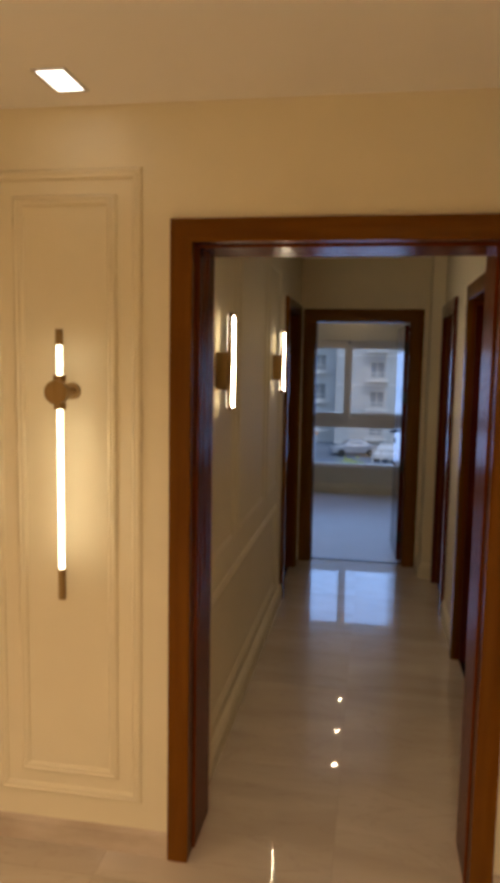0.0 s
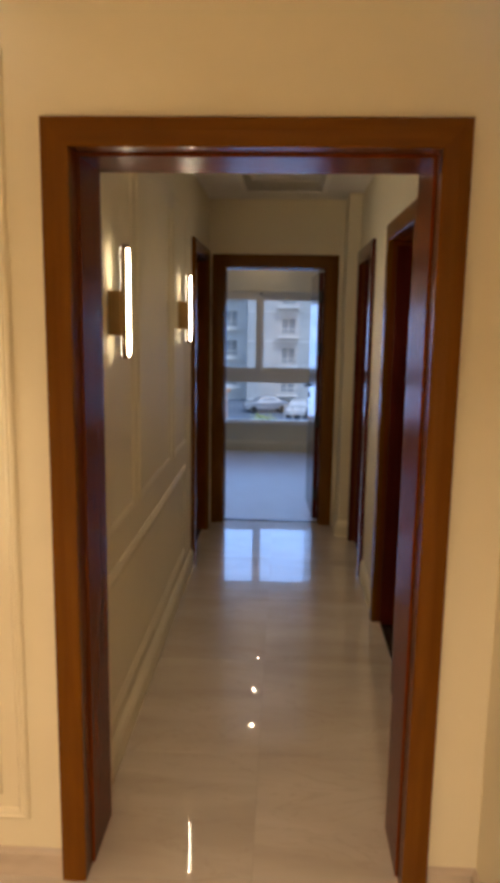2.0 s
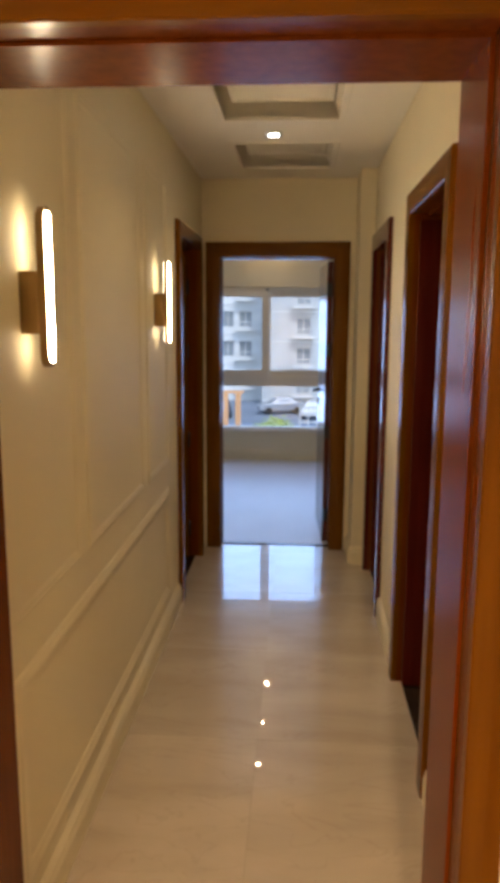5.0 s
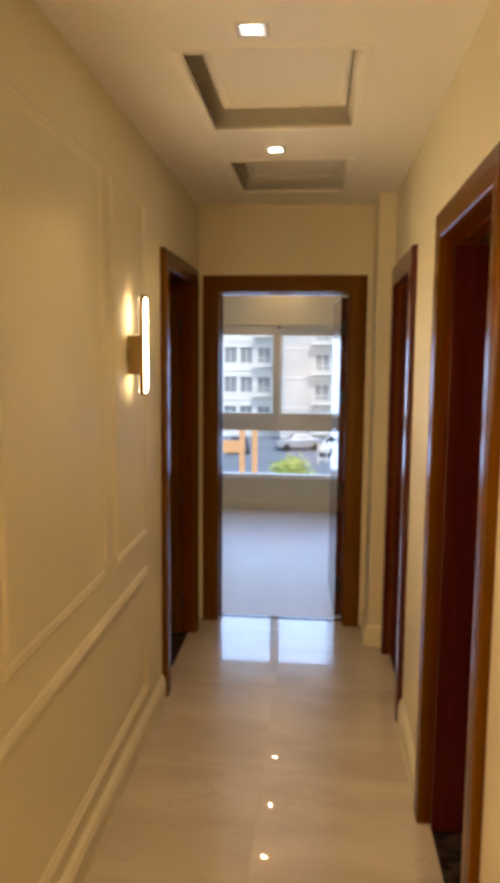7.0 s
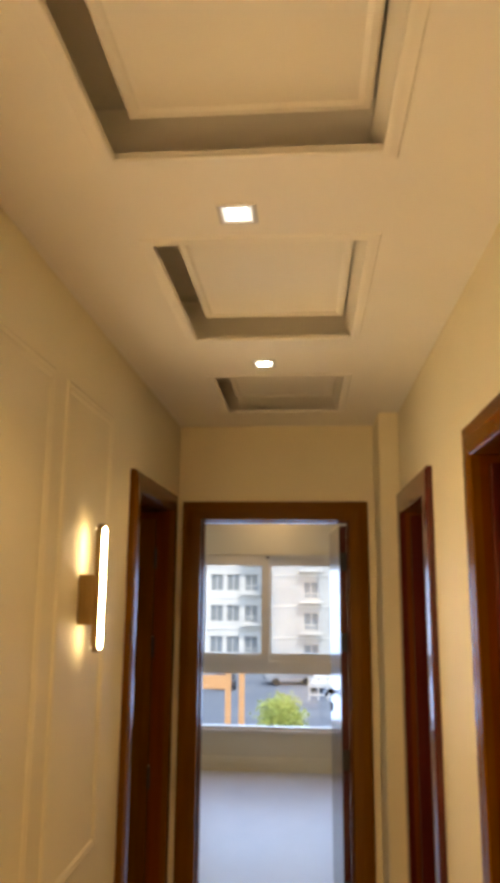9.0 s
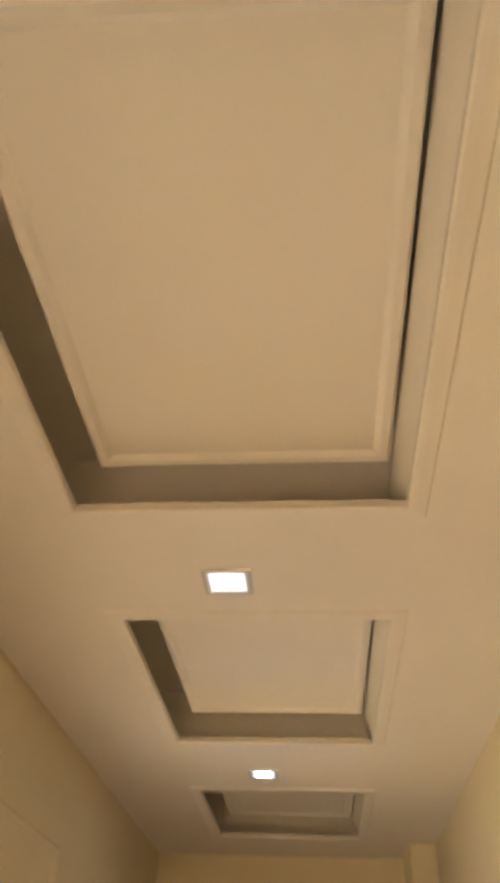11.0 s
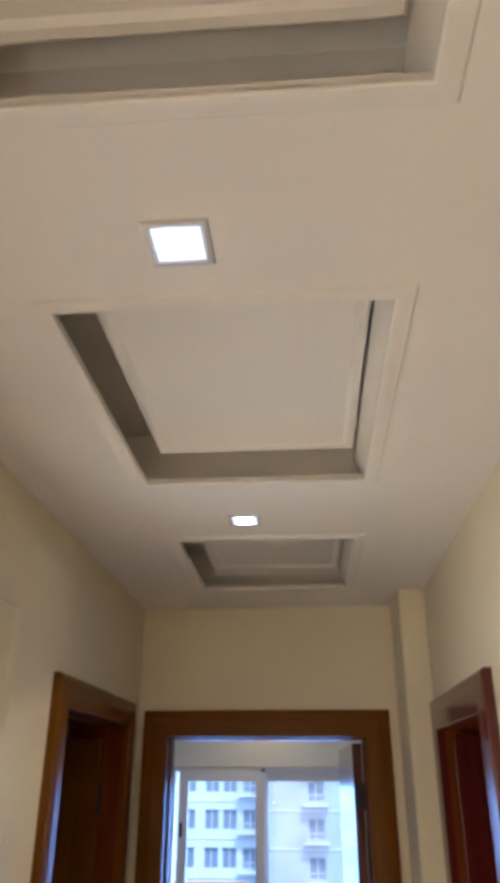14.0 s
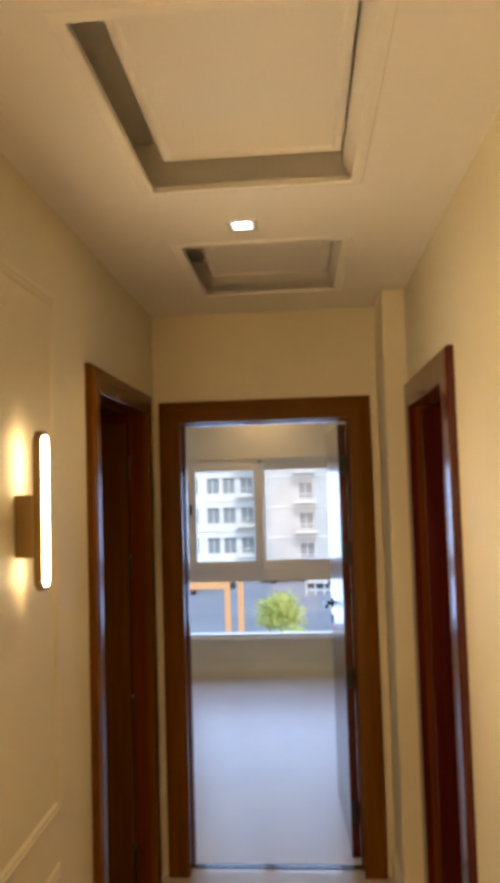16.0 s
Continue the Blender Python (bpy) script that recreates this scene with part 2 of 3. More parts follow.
struct("wall_window", boxes((-1.85, WX0, WY, 9.90, 0, 2.9), (WX1, 1.70, WY, 9.90, 0, 2.9), (WX0, WX1, WY, 9.90, 0, WZ0), (WX0, WX1, WY, 9.90, WZ1, 2.9)), paint,
       "cream painted wall around the bedroom window", "wall")

struct("ledge", boxes((WX0 - 0.3, WX1 + 0.3, 9.90, 10.22, 1.995, 2.10), bev=0.01), paint, "rendered ledge over the window outside", "ledge")

# Ceilings. The hall's has three recessed trays.
struct("ceiling_front", boxes((-3.1, 0.493, -2.6, 2.325, FC, 2.66), (0.493, 0.70, -2.6, 2.325, 2.78, 2.88), (0.80, 3.1, -2.6, 2.325, 2.78, 2.88)), white_lightened, "white dropped ceiling of the front room", "ceiling")
TRAYS = [(2.915, 3.665), (4.055, 4.80), (5.285, 5.925)]
TX0, TX1 = -0.205, 0.342
bm = bmesh.new()
edge = 2.60
SET, SLOT_Y, SLOT, SLOT_R, LIP, CAV, PZ = 0.095, 0.020, 0.036, 0.025, 0.010, 2.80, 2.698
for a, b in TRAYS:
    # lip plate round the opening, and the panel hung in it
    box(bm, LX, RX, edge, a, H, H + LIP)
    box(bm, LX, TX0, a, b, H, H + LIP)
    box(bm, TX1, RX, a, b, H, H + LIP)
    box(bm, TX0 + SLOT, TX1 - SLOT_R, a + SLOT_Y, b - SLOT_Y, PZ, PZ + 0.012)
    box(bm, TX0 + 0.06, TX1 - 0.06, a + 0.06, b - 0.06, PZ + 0.012, CAV)
    edge = b
box(bm, LX, RX, edge, EY, H, H + LIP)
edge = 2.60
for a, b in TRAYS:
    # cavity above the lip
    box(bm, LX, RX, edge, a - SET, H + LIP, 2.90)
    box(bm, LX, TX0 - SET, a - SET, b + SET, H + LIP, 2.90)
    box(bm, TX1 + 0.012, RX, a - SET, b + SET, H + LIP, 2.90)
    box(bm, TX0 - SET, TX1 + 0.012, a - SET, b + SET, CAV, 2.90)
    # the side by the plain wall leans in up to the panel
    ends = [[bm.verts.new((x, y, z)) for x, z in ((TX1 + 0.011, H + LIP - 0.001), (TX1 - 0.017, PZ + 0.014), (TX1 + 0.02, PZ + 0.014))] for y in (a - SET, b + SET)]
    for k in range(3):
        bm.faces.new((ends[0][k], ends[0][(k + 1) % 3], ends[1][(k + 1) % 3], ends[1][k]))
    bm.faces.new(ends[0]), bm.faces.new(ends[1])
    edge = b + SET
    # moulding on the ceiling round the opening, and a raised rim on the panel
    sweep(bm, rect_path(TX0, TX1, a, b), [(0.0, -0.002), (0.0, 0.004), (0.003, 0.0062), (0.012, 0.006), (0.024, 0.0045), (0.030, 0.004), (0.034, 0.0)], True, on_z(H, -1))
    sweep(bm, rect_path(TX0 + SLOT, TX1 - SLOT_R, a + SLOT_Y, b - SLOT_Y), [(0.0, -0.002), (0.0, 0.004), (-0.003, 0.006), (-0.016, 0.006), (-0.022, 0.003), (-0.026, 0.0)], True, on_z(PZ, -1))
box(bm, LX, RX, edge, EY, H + LIP, 2.90)
struct("ceiling_hall", bm, white, "white hall ceiling with three trays, their panels set in shadow gaps", "ceiling")
struct("ceiling_bedroom", boxes((-1.70, 1.55, 6.40, WY, 2.75, 2.9)), white, "white bedroom ceiling", "ceiling")
struct("ceiling_side", boxes((-3.1, -0.70, 2.60, EY, 2.62, 2.9), (0.75, 3.1, 2.60, 4.70, 2.62, 2.9), (0.75, 3.1, 4.80, EY, 2.62, 2.9)), white, "white ceilings of the dark side rooms", "ceiling")

# Floors
floor = struct("floor", boxes((-3.1, 3.1, -2.6, 6.34, -0.2, -0.003)), joint_mat, "polished beige marble floor with veins", "floor")
struct("floor_bedroom", boxes((-1.70, 1.55, 6.375, WY, -0.2, 0.0)), pale_floor, "white bedroom floor, tinted bluish for the window's reflection", "floor")
struct("threshold", boxes((-0.408, 0.425, 6.34, 6.375, -0.2, 0.004)), threshold_and_shade, "dark strip under the bedroom door", "threshold")
# Near-black sheets over the floor paint in the unlit rooms' darkness.
struct("floor_side", boxes((-3.1, -0.545, 2.60, EY, -0.002, 0.004), (0.672, 3.1, 2.60, EY, -0.002, 0.004)), threshold_and_shade, "polished floor of the side rooms, their shade put into a near-black colour", "floor")


# ---- trim ----
def panel(name, u0, u1, v0, v1, place, label, relief=1.0):
    bm = bmesh.new()
    sweep(bm, rect_path(u0, u1, v0, v1), [(o, h * relief) for o, h in PANEL], True, place)
    return struct(name, bm, paint, label, "moulding")


for u0, u1, v0, v1 in [(-1.145, -0.680, 0.220, 2.328), (-1.06, -0.766, 0.300, 2.246), (-1.80, -1.30, 0.220, 2.328), (-1.72, -1.38, 0.300, 2.246)]:
    panel("panel_moulding", u0, u1, v0, v1, on_y(2.325, -1), "cream picture-frame moulding on the front wall", 2.0)
for u0, u1 in [(2.72, 3.27), (3.435, 4.225), (4.40, 4.845)]:
    panel("panel_moulding", u0, u1, 0.945, 2.32, on_x(LX, 1), "cream picture-frame moulding on the hall wall")
RAIL = [(0, 0), (0.007, 0.004), (0.022, 0.006), (0.031, 0.010), (0.044, 0.0105), (0.053, 0.007), (0.065, 0.005), (0.072, 0)]
bm = bmesh.new()
sweep(bm, rect_path(2.79, 4.795, 0.245, 0.705), RAIL, True, on_x(LX, 1))
struct("lower_panel_moulding", bm, paint, "cream moulded frame of the low hall wall panel", "moulding")
SKIRT = [(0, 0), (0, 0.016), (0.075, 0.016), (0.082, 0.012), (0.088, 0.0)]


HALL_SKIRT = [(0, 0), (0, 0.020), (0.085, 0.020), (0.100, 0.014), (0.108, 0.015), (0.120, 0.006), (0.128, 0.0)]


def skirting(runs, profile, material, label):
    for place, a, b in runs:
        bm = bmesh.new()
        sweep(bm, [(a, 0.0, 0, 1), (b, 0.0, 0, 1)], profile, False, place)
        struct("baseboard", bm, material, label, "skirting")


skirting([(on_y(2.325, -1), -3.1, -0.547), (on_y(2.325, -1), 0.555, 0.70), (on_x(0.70, -1), -2.6, 2.325), (on_x(-3.1, 1), -2.6, 2.325)],
         SKIRT, stone_skirt, "beige marble skirting along the wall")
skirting([(on_x(LX, 1), 2.62, 5.168), (on_x(RX, -1), 2.62, 3.455), (on_x(RX, -1), 4.41, 5.045), (on_y(5.965, -1), 0.548, 0.65),
          (on_x(0.548, -1), 5.965, 6.26), (on_y(WY, -1), -1.70, 1.55), (on_x(-1.70, 1), 6.40, WY), (on_x(1.55, -1), 6.40, WY)],
         HALL_SKIRT, paint, "cream painted moulded skirting along the wall")


# ---- doorways ----
def door_frame(name, label, u0, u1, top, near, far, axis, width, both=True, timber=None):
    """A lined doorway. u0, u1, top: the clear opening; near and far: the wall's two faces along the other axis; width: of the casing."""
    d = thing(name, label, "door frame", kind="structure")
    s = 1 if far > near else -1
    cas = [(o * width / 0.102, h) for o, h in CASING]

    def pt(u, v, w):
        return (u, w, v) if axis == "y" else (w, u, v)

    for face, way in ((near, -s), (far, s)) if both else ((near, -s),):
        for nm, path in (("casing_left", [(u0, 0, -1, 0), (u0, top, -1, 1)]), ("casing_head", [(u0, top, -1, 1), (u1, top, 1, 1)]), ("casing_right", [(u1, top, 1, 1), (u1, 0, 1, 0)])):
            bm = bmesh.new()
            sweep(bm, path, cas, False, lambda u, v, h: pt(u, v, face + way * h))
            part(nm, bm, timber or (wood_flat if nm == "casing_head" else wood), d)

    def slab(a0, a1, z0, z1, w0, w1):
        w0, w1 = min(w0, w1), max(w0, w1)
        return (a0, a1, w0, w1, z0, z1) if axis == "y" else (w0, w1, a0, a1, z0, z1)

    n, f = near, far
    st = near + s * 0.055
    t = 0.022
    for nm, dims in (("jamb", [(u0 - t, u0, 0, top + t, n, f), (u0, u0 + 0.007, 0, top - 0.007, st, f)]),
                     ("jamb", [(u1, u1 + t, 0, top + t, n, f), (u1 - 0.007, u1, 0, top - 0.007, st, f)]),
                     ("head", [(u0, u1, top, top + t, n, f), (u0, u1, top - 0.007, top, st, f)])):
        bm = bmesh.new()
        for q in dims:
            box(bm, *slab(*q))
        part(nm, bm, jamb_wood, d)
    return d


door_frame("door_1", "brown lacquered wooden frame of the open hall passage", -0.472, 0.479, 2.124, 2.325, 2.60, "y", 0.074)
door_frame("door_2", "brown lacquered frame of the bedroom doorway", -0.390, 0.408, 2.095, EY, 6.40, "y", 0.102, both=False)
door_frame("door_3", "brown lacquered frame of a dark room's doorway", 5.265, 6.035, 2.122, LX, -0.70, "x", 0.090)
door_frame("door_4", "brown lacquered frame of the first doorway opposite the panels", 3.548, 4.310, 2.110, RX, 0.75, "x", 0.090)
door_frame("door_5", "brown lacquered frame of the narrow doorway beside the pilaster", 5.154, 5.838, 2.097, RX, 0.75, "x", 0.102, timber=leaf_wood)


def door_leaf(label, width, m, hand, handle=True, hinges=True, timber=leaf_wood):
    """A flush leaf; its hinge line is the local origin, it runs along +x, hand is the side of the hinge knuckles."""
    d = thing("door_leaf", label, "door", m=m)
    part("leaf", boxes((0.004, width, -0.02, 0.02, 0.008, 2.08), bev=0.003), timber, d)
    for z in (0.22, 0.85, 1.45, 1.88) if hinges else ():
        bm = bmesh.new()
        cyl(bm, 0.008, 0.10, pose(-0.004, hand * 0.024, z), 12)
        box(bm, 0.0, 0.003, -0.018, 0.018, z - 0.05, z + 0.05)
        part("hinge", bm, steel, d, "small steel hinge")
    if handle:
        for side in (-1, 1):
            bm = bmesh.new()
            cyl(bm, 0.026, 0.008, pose(width - 0.065, side * 0.024, 1.10, 90), 20)
            cyl(bm, 0.010, 0.045, pose(width - 0.065, side * 0.045, 1.10, 90), 12)
            box(bm, width - 0.185, width - 0.055, side * 0.062 - 0.008, side * 0.062 + 0.008, 1.09, 1.112)
            part("handle", bm, black, d, "black metal lever handle")
            bm = bmesh.new()
            box(bm, width - 0.078, width - 0.052, side * 0.024 - 0.004, side * 0.024 + 0.004, 0.985, 1.035)
            part("keyhole_plate", bm, black, d, "small black keyhole plate")
    return d


door_leaf("dark red lacquered bedroom door, standing wide open", 0.74, pose(0.382, 6.425, 0, 0, 0, 92.5), -1)
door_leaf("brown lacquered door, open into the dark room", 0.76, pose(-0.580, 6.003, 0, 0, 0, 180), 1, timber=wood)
door_leaf("dark red lacquered door, open into the dark room", 0.75, pose(0.664, 4.276, 0, 0, 0, -1), -1, hinges=False)
door_leaf("dark red lacquered narrow door, open into the dark room", 0.66, pose(0.664, 5.794, 0, 0, 0, -1), -1, hinges=False)

# ---- window ----
win = thing("window_1", "ivory two-part sliding window over a fixed low pane", "window", kind="structure")
FY0, FY1 = 9.70, 9.78
part("window_frame", boxes((WX0, WX0 + 0.045, FY0, FY1, WZ0, WZ1), (WX1 - 0.045, WX1, FY0, FY1, WZ0, WZ1), (WX0 + 0.045, WX1 - 0.045, FY0, FY1, WZ1 - 0.035, WZ1),
                           (WX0 + 0.045, WX1 - 0.045, FY0, FY1, WZ0, WZ0 + 0.03), (WX0 + 0.045, WX1 - 0.045, FY0, FY1, 0.885, 1.005)), upvc, win)
part("window_sill", boxes((WX0 - 0.03, WX1 + 0.03, 9.65, 9.70, 0.345, 0.372), bev=0.004), upvc, win)


def sash(x0, x1, y0, y1):
    z0, z1 = 1.005, 2.0
    s = part("sash", boxes((x0, x0 + 0.075, y0, y1, z0, z1), (x1 - 0.075, x1, y0, y1, z0, z1), (x0 + 0.075, x1 - 0.075, y0, y1, z1 - 0.075, z1),
                           (x0 + 0.075, x1 - 0.075, y0, y1, z0, z0 + 0.075)), upvc, win)
    g = part("pane", boxes((x0 + 0.07, x1 - 0.07, (y0 + y1) / 2 - 0.003, (y0 + y1) / 2 + 0.003, z0 + 0.07, z1 - 0.07)), glass, s)
    g.visible_shadow = False
    return s


s1 = sash(-0.90, -0.195, 9.672, 9.708)
part("latch", boxes((-0.885, -0.865, 9.655, 9.672, 1.52, 1.62), bev=0.003), black, s1, "black sliding latch")
part("stop", boxes((-0.225, -0.195, 9.660, 9.700, 2.0, 2.018), bev=0.002), black, s1, "small dark stop on the sash corner")
sash(-0.245, 0.545, 9.735, 9.770)
g = part("pane", boxes((WX0 + 0.045, WX1 - 0.045, 9.745, 9.751, WZ0 + 0.03, 0.885)), glass, win)
g.visible_shadow = False


# ---- lamps ----
def hall_sconce(y, z):
    d = thing("wall_sconce", "bronze wall sconce with a glowing oval bar", "wall lamp", "hall sconces", pose(LX, y, z))
    part("mount", boxes((0.0, 0.0468, -0.035, 0.035, -0.114, 0.039), bev=0.003), bronze, d, "bronze box mount")

    def stadium(w, h, x0, x1):
        bm = bmesh.new()
        r, loop = w / 2, []
        for i in range(17):
            a = math.pi * i / 16
            loop.append((r * math.cos(a), h / 2 - r + r * math.sin(a)))
        for i in range(17):
            a = math.pi + math.pi * i / 16
            loop.append((r * math.cos(a), -h / 2 + r + r * math.sin(a)))
        f = bm.faces.new([bm.verts.new((x0, a, b)) for a, b in loop])
        ex = bmesh.ops.extrude_face_region(bm, geom=[f])
        bmesh.ops.translate(bm, vec=(x1 - x0, 0, 0), verts=[v for v in ex["geom"] if isinstance(v, bmesh.types.BMVert)])
        return bm

    part("body", stadium(0.066, 0.395, 0.047, 0.066), bronze, d, "thin oval bronze body")
    part("diffuser", stadium(0.040, 0.372, 0.0662, 0.0670), bar_glow, d, "glowing warm diffuser")
    for z0, z1 in ((0.043, 0.185), (-0.185, -0.118)):
        part("back_light", boxes((0.0425, 0.0465, -0.017, 0.017, z0, z1)), back_glow, d, "glowing strip towards the wall")
    return d


hall_sconce(2.925, 1.745)
hall_sconce(4.610, 1.748)

tube = thing("tube_sconce", "bronze wall sconce with a long glowing tube", "wall lamp", m=pose(-0.888, 2.22, 0))
bm = bmesh.new()
cyl(bm, 0.0090, 0.74, pose(0, 0, 1.422), 20)
part("tube", bm, tube_glow, tube, "glowing warm white tube", True)
for z0, z1 in ((1.790, 1.842), (0.950, 1.054)):
    bm = bmesh.new()
    cyl(bm, 0.0125, z1 - z0, pose(0, 0, (z0 + z1) / 2), 20)
    part("cap", bm, bronze, tube, "bronze end cap")
bm = bmesh.new()
cyl(bm, 0.038, 0.026, pose(0, -0.022, 1.640, 90), 32)
cyl(bm, 0.020, 0.022, pose(0, 0, 1.596), 20)
cyl(bm, 0.020, 0.022, pose(0, 0, 1.684), 20)
part("disc", bm, bronze, tube, "round bronze disc")
bm = bmesh.new()
cyl(bm, 0.016, 0.10, pose(0, 0.045, 1.640, 90), 20)
cyl(bm, 0.028, 0.012, pose(0, 0.098, 1.640, 90), 24)
part("arm", bm, bronze, tube, "short bronze wall arm")


sw = thing("light_switch", "grey wall switch plate beside the passage", "switch", m=pose(RX, 2.85, 1.345))
part("plate", boxes((-0.010, 0.0, -0.042, 0.042, -0.042, 0.042), bev=0.003), mat("satin silver plastic", (0.42, 0.41, 0.40), 0.3, 0.5), sw)
for y0 in (-0.034, 0.002):
    part("rocker", boxes((-0.014, -0.010, y0, y0 + 0.032, -0.030, 0.030), bev=0.0015), mat("pale rocker", (0.6, 0.58, 0.55), 0.3), sw, "pale rocker")


def downlight(x, y, z, w, h, watts, cells=1, glowing=spot_glow, color=WARM, spread=105):
    d = thing("downlight", "square recessed white ceiling downlight, lit", "downlight", "ceiling downlights", pose(x, y, z))
    bm = bmesh.new()
    sweep(bm, rect_path(-w / 2, w / 2, -h / 2, h / 2), [(-0.006, 0.001), (-0.004, 0.004), (0.0, 0.005), (0.006, 0.004), (0.008, 0.0)], True, on_z(0, -1))
    part("trim_ring", bm, trim_grey, d, "thin satin grey trim")
    if cells == 1 and w > 0.06:
        r, c = w / 2 - 0.005, w * 0.29
        part("reflector", boxes((-r, -c, -r, r, -0.003, -0.0005), (c, r, -r, r, -0.003, -0.0005), (-c, c, -r, -c, -0.003, -0.0005), (-c, c, c, r, -0.003, -0.0005)), reflector_glow, d, "pale lit reflector")
        part("lens", boxes((-c, c, -c, c, -0.0025, -0.0005)), glowing, d, "glowing lens")
        cells = 0
    for i in range(cells):
        y0, y1 = -h / 2 + h * i / cells, -h / 2 + h * (i + 1) / cells
        part("lens", boxes((-w / 2 + 0.005, w / 2 - 0.005, y0 + 0.005, y1 - 0.005, -0.003, -0.0005)), glowing, d, "glowing lens")
    lamp("downlight_beam", x, y, z - 0.012, watts, max(0.03, min(w, h) * 0.6), color, spread)
    return d


for x, y in ((0.027, 3.905), (0.020, 5.100)):
    downlight(x, y, H, 0.078, 0.078, SPOT_W)
# Only the first is a known fitting; the other four are unseen, added for light.
for x, y, k in ((-0.825, 2.11, 0.006), (-0.825, -0.3, 0.5), (0.15, -1.2, 4.4), (-2.0, 1.0, 0.4), (-2.0, -0.9, 0.8)):
    downlight(x, y, FC, 0.092, 0.165, FRONT_W * k, 3, panel_glow, FRONT_WARM, spread=150)
for y in (7.74, 8.50, 9.37):
    downlight(-0.17, y, 2.75, 0.030, 0.030, ROOM_W, 1, room_glow, spread=170)


# ---- outside ----
facade = grained(mat("white rendered facade", (0.72, 0.71, 0.69), 0.8), (0.66, 0.65, 0.63), (0.78, 0.77, 0.75), 0.35, bump=0.1, fine=6)
facade_grey = grained(mat("grey rendered facade", (0.5, 0.5, 0.5), 0.8), (0.46, 0.46, 0.46), (0.56, 0.56, 0.55), 0.35)
# Dark glass with the washed-out haze of distance put into its colour.
dark_pane = mat("window pane paled by haze", (0.24, 0.27, 0.30), 0.1)
frame_white = mat("pale painted metal", (0.55, 0.56, 0.57), 0.5)
asphalt = grained(mat("pale paved ground", (0.22, 0.24, 0.29), 0.85), (0.16, 0.195, 0.25), (0.22, 0.255, 0.31), 0.25, detail=8)
orange = mat("faded orange painted steel", (0.7, 0.36, 0.16), 0.5)
bark = grained(mat("pale bark", (0.35, 0.28, 0.2), 0.9), (0.28, 0.22, 0.16), (0.42, 0.34, 0.26), 8)
leaf_green = grained(mat("yellow-green leaves", (0.2, 0.28, 0.04), 0.6), (0.34, 0.42, 0.09), (0.50, 0.56, 0.16), 1.5)
car_white = mat("white car paint", (0.7, 0.7, 0.7), 0.25, coat=0.8)
car_silver = mat("silver car paint", (0.36, 0.38, 0.42), 0.3, 0.3, coat=0.8)
car_dark = mat("dark grey car paint", (0.06, 0.065, 0.08), 0.25, coat=0.8)
car_red = mat("dull red car paint", (0.3, 0.06, 0.04), 0.3, coat=0.8)
rubber = mat("tyre rubber", (0.02, 0.02, 0.02), 0.8)

GZ = -7.0
struct("ground", boxes((-400, 400, 12, 800, GZ - 0.5, GZ)), asphalt, "pale blue-grey paved parking ground", "ground")


def apartment(label, x0, x1, y0, top, columns, rows, wall):
    """A block of flats. columns: (x, width, has balcony); rows: heights of the window middles."""
    d = thing("apartment_building", label, "building", m=pose(0, y0, GZ))
    bm = bmesh.new()
    cuts = sorted(columns)
    zs = sorted(rows)
    hh = 0.85
    edges = [x0]
    for cx, w, _ in cuts:
        edges += [cx - w / 2, cx + w / 2]
    edges.append(x1)
    for i in range(0, len(edges), 2):
        box(bm, edges[i], edges[i + 1], 0, 0.4, 0, top - GZ)
    for cx, w, _ in cuts:
        low = 0.0
        for z in zs:
            box(bm, cx - w / 2, cx + w / 2, 0, 0.4, low, z - hh - GZ)
            low = z + hh - GZ
        box(bm, cx - w / 2, cx + w / 2, 0, 0.4, low, top - GZ)
    box(bm, x0, x1, 0.4, 12, 0, top - GZ)
    part("wall", bm, wall, d)
    part("roof", boxes((x0 - 0.3, x1 + 0.3, -0.3, 12.3, top - GZ, top - GZ + 0.5)), facade, d)
    for z in zs:
        part("string_course", boxes((x0, x1, -0.08, 0.0, z - 1.62 - GZ, z - 1.50 - GZ)), facade, d)
        for cx, w, balcony in cuts:
            q = z - GZ
            wd = part("window", boxes((cx - w / 2, cx - w / 2 + 0.09, 0.2, 0.3, q - hh, q + hh), (cx + w / 2 - 0.09, cx + w / 2, 0.2, 0.3, q - hh, q + hh),
                                      (cx - 0.05, cx + 0.05, 0.2, 0.3, q - hh, q + hh), (cx - w / 2 + 0.09, cx + w / 2 - 0.09, 0.2, 0.3, q + hh - 0.09, q + hh),
                                      (cx - w / 2 + 0.09, cx + w / 2 - 0.09, 0.2, 0.3, q - hh, q - hh + 0.09)), frame_white, d)
            part("pane", boxes((cx - w / 2 + 0.09, cx - 0.05, 0.24, 0.26, q - hh + 0.09, q + hh - 0.09), (cx + 0.05, cx + w / 2 - 0.09, 0.24, 0.26, q - hh + 0.09, q + hh - 0.09)), dark_pane, wd)
            if balcony:
                bw = w / 2 + 0.35
                b = part("balcony", boxes((cx - bw, cx + bw, -0.9, 0.0, q - 1.2, q - 1.05)), facade, d)
                bm = bmesh.new()
                box(bm, cx - bw, cx + bw, -0.88, -0.82, q - 0.30, q - 0.22)
                n = int(bw * 2 / 0.22)
                for k in range(n + 1):
                    xx = cx - bw + 0.03 + (2 * bw - 0.06) * k / n
                    box(bm, xx - 0.02, xx + 0.02, -0.87, -0.83, q - 1.05, q - 0.3)
                part("railing", bm, frame_white, b)
    return d


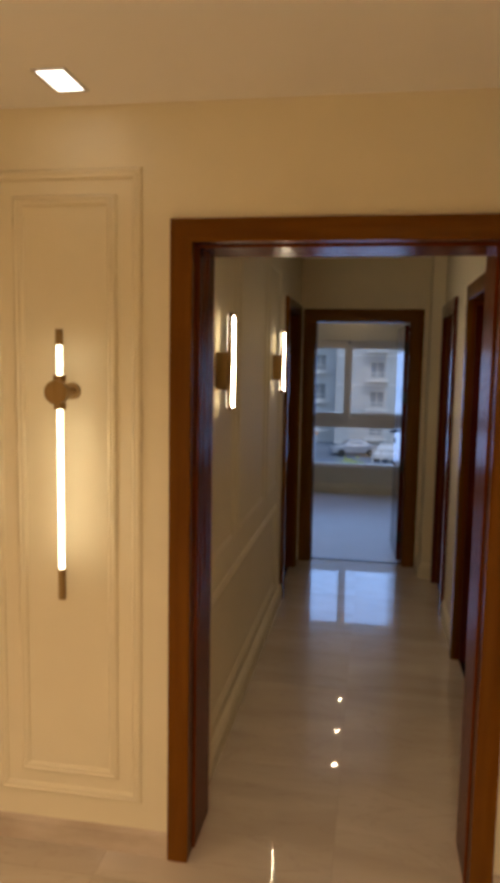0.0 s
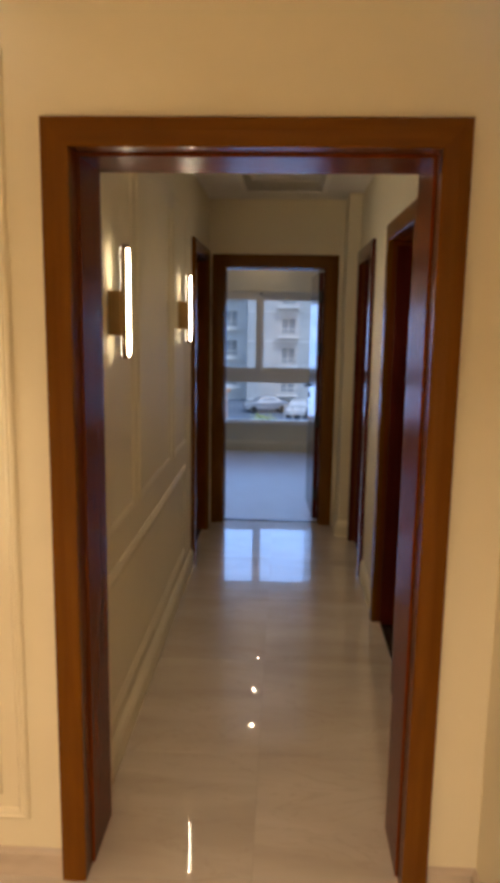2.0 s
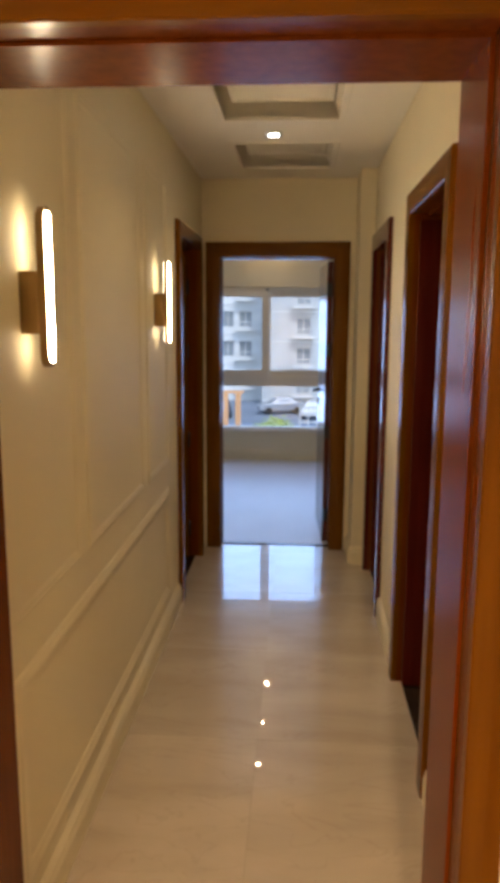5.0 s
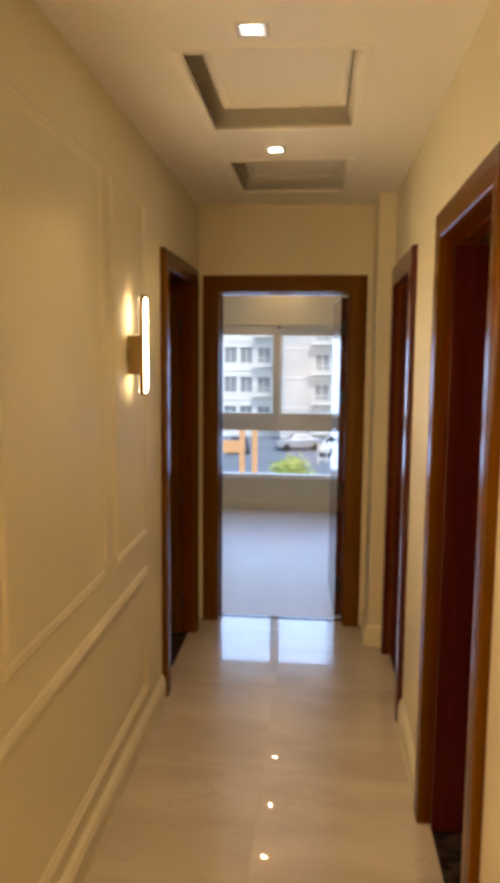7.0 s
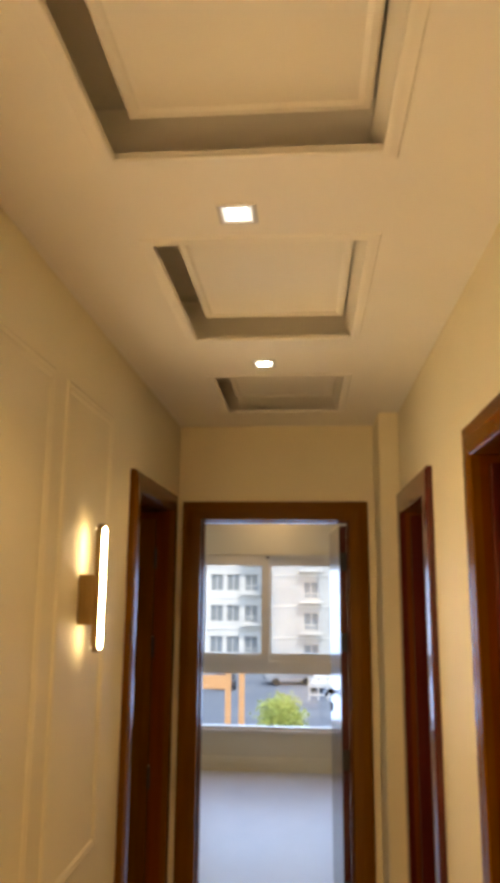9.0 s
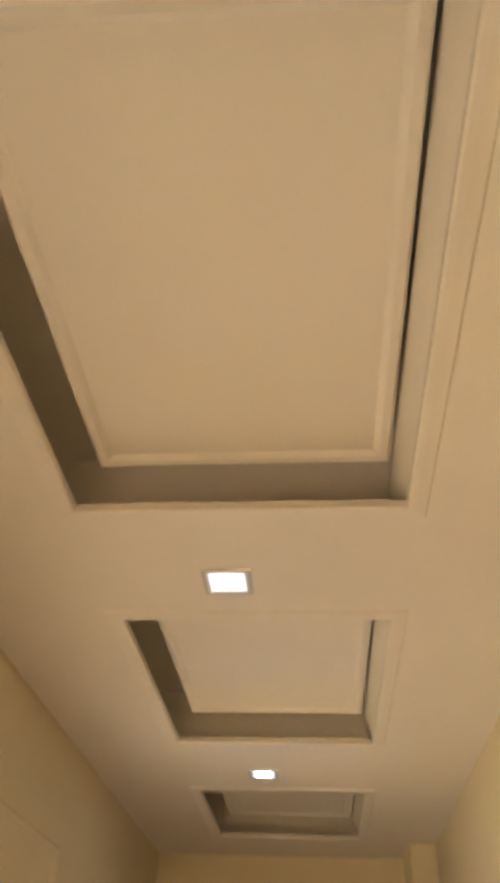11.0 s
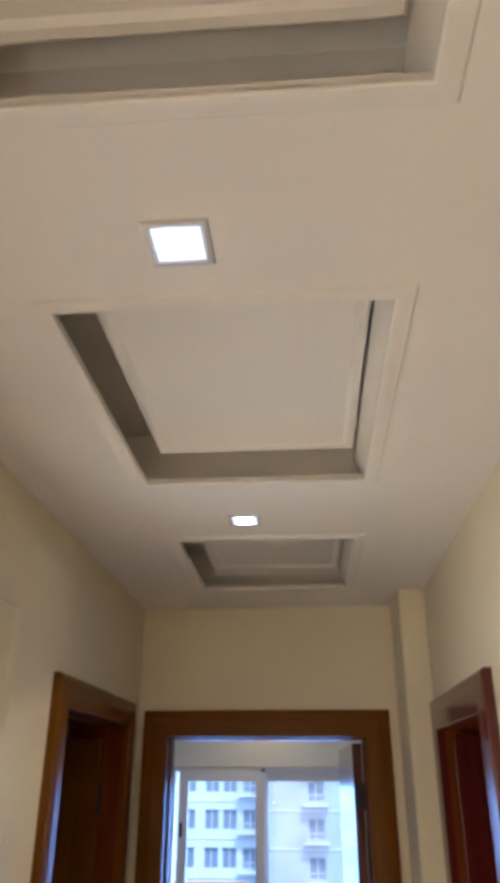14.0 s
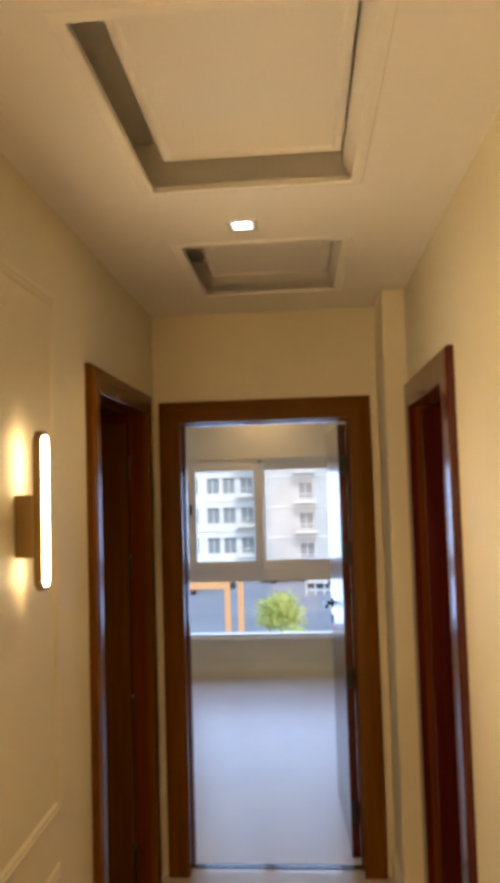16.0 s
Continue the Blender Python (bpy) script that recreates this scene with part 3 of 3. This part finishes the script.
apartment("white rendered block of flats with square windows", -26, -3.9, 79, 10.6,
          [(-18.5, 1.5, False), (-14.6, 1.7, True), (-11.5, 1.4, False), (-9.25, 1.35, False), (-7.55, 1.35, False), (-5.65, 1.4, True)], (-4.6, -1.46, 1.66, 4.77, 7.88), facade)
apartment("pale grey block of flats with balconies", -3.7, 24, 75.5, 11.4,
          [(0.51, 1.5, True), (4.4, 1.4, False), (7.6, 1.7, True), (12.5, 1.7, True), (17, 1.4, False)], (-5.02, -2.02, 0.98, 3.98, 6.98), facade_grey)


def car(label, x, y, turn, paint_mat):
    d = thing("car", label, "car", "parked cars", pose(x, y, GZ, 0, 0, turn))
    side = [(-2.15, 0.35), (-2.2, 0.75), (-1.95, 0.92), (-1.2, 1.0), (-0.55, 1.45), (0.75, 1.48), (1.5, 1.05), (2.1, 0.95), (2.2, 0.6), (2.15, 0.35)]
    bm = bmesh.new()
    f = bm.faces.new([bm.verts.new((u, -0.86, v)) for u, v in side])
    ex = bmesh.ops.extrude_face_region(bm, geom=[f])
    bmesh.ops.translate(bm, vec=(0, 1.72, 0), verts=[v for v in ex["geom"] if isinstance(v, bmesh.types.BMVert)])
    for v in bm.verts:
        if v.co.z > 1.2:
            v.co.y *= 0.8
    bevel(bm, 0.06, 2)
    part("body", bm, paint_mat, d)
    part("window_band", boxes((-0.45, 0.7, -0.80, 0.80, 1.05, 1.36), bev=0.03), dark_pane, d, "dark side windows")
    for u in (-1.35, 1.35):
        for w in (-0.8, 0.8):
            bm = bmesh.new()
            cyl(bm, 0.33, 0.2, pose(u, w, 0.33, 90), 20)
            part("wheel", bm, rubber, d)
    return d


car("silver car parked by the flats", -1.5, 68.5, 15, car_silver)
car("white car parked by the flats", 1.6, 66.0, 80, car_white)
car("white car parked in the row", 4.4, 68.0, 85, car_white)
car("dark grey car in the parking row", -6.8, 66.0, 95, car_dark)
car("dull red car parked by the flats", -9.6, 63.0, 90, car_red)

# Orange steel portal
portal = thing("steel_portal", "orange painted steel portal on the ground", "portal", m=pose(0, 40, GZ))
for x in (-3.80, -3.12, -6.6):
    part("post", boxes((x - 0.14, x + 0.14, -0.13, 0.13, 0, 4.72), bev=0.01), orange, portal)
part("beam", boxes((-6.95, -2.80, -0.1, 0.1, 4.72, 4.86), bev=0.01), orange, portal)
part("cross_beam", boxes((-6.46, -3.94, -0.12, 0.12, 3.50, 4.15), bev=0.01), orange, portal, "broad orange cross beam")


def tree(x, y, height, radius, seed):
    rnd = random.Random(seed)
    d = thing("tree", "small tree with a yellow-green drooping crown", "tree", m=pose(x, y, GZ))
    bm = bmesh.new()
    cyl(bm, 0.11, height, pose(0, 0, height / 2), 10, 0.05)
    for k in range(9):
        a, e, ln = rnd.uniform(0, 6.28), rnd.uniform(35, 75), rnd.uniform(0.5, 0.9) * radius
        m = pose(0, 0, height * rnd.uniform(0.82, 1.0), 0, 0, math.degrees(a)) @ pose(0, 0, 0, 0, 90 - e) @ Matrix.Translation((0, 0, ln / 2))
        cyl(bm, 0.035, ln, m, 6, 0.012)
    part("trunk", bm, bark, d)
    verts, faces = [], []
    for k in range(95):
        a, h = rnd.uniform(0, 6.28), rnd.uniform(-0.45, 0.9)
        rr = radius * rnd.uniform(0.2, 1.0) * (1 - 0.35 * abs(h))
        c = Vector((rr * math.cos(a), rr * math.sin(a), height + h * radius * 0.75))
        for q in range(26):
            p = c + Vector((rnd.gauss(0, 0.17), rnd.gauss(0, 0.17), rnd.gauss(0, 0.17) - 0.06))
            t1 = Vector((rnd.gauss(0, 1), rnd.gauss(0, 1), rnd.gauss(-1.0, 0.7))).normalized() * rnd.uniform(0.14, 0.30)
            t2 = t1.cross(Vector((rnd.gauss(0, 1), rnd.gauss(0, 1), rnd.gauss(0, 1)))).normalized() * 0.03
            i = len(verts)
            verts += [p, p + t1 * 0.5 + t2, p + t1, p + t1 * 0.5 - t2]
            faces.append((i, i + 1, i + 2, i + 3))
    me = bpy.data.meshes.new("crown")
    me.from_pydata(verts, [], faces)
    me.materials.append(leaf_green)
    cr = new("crown", me)
    cr.parent = d
    return d


tree(-0.80, 30, 4.02, 0.78, 3)
tree(-0.25, 29, 3.15, 0.33, 5)

# White fence by the parking
fence = thing("fence", "white painted metal fence by the parking", "fence", m=pose(0, 60, GZ))
for k in range(12):
    part("post", boxes((0.2 + k * 0.7, 0.3 + k * 0.7, -0.05, 0.05, 0, 1.7)), frame_white, fence)
part("rail", boxes((0.2, 8.0, -0.03, 0.03, 1.55, 1.65)), frame_white, fence)
part("rail", boxes((0.2, 8.0, -0.03, 0.03, 0.35, 0.45)), frame_white, fence)

# ---- marble slabs ----
tl, tw, gap = 0.8, 0.8, 0.0008
me = bpy.data.meshes.new("tile")
bm = boxes((-tw / 2 + gap, tw / 2 - gap, -tl / 2 + gap, tl / 2 - gap, -0.012, 0.0))
bm.to_mesh(me)
bm.free()
me.materials.append(marble)
for i in range(-4, 3):
    for j in range(-10, 3):
        x, y = 0.03 + tw * (i + 0.5), 5.38 + tl * (j - 0.5)
        if y > 2.7 and not -0.8 < x < 0.85:
            continue
        if x > 0.95 or y + tl / 2 > 6.3 or y < -2.6:
            continue
        ob = new("tile", me)
        ob.location = (x, y, 0)
        ob.parent = floor
bm = boxes((-0.57, 0.03 - gap, 6.18 + gap, 6.338, -0.012, 0.0))
part("tile", bm, marble, floor)
bm = boxes((0.03 + gap, 0.67, 6.18 + gap, 6.338, -0.012, 0.0))
part("tile", bm, marble, floor)
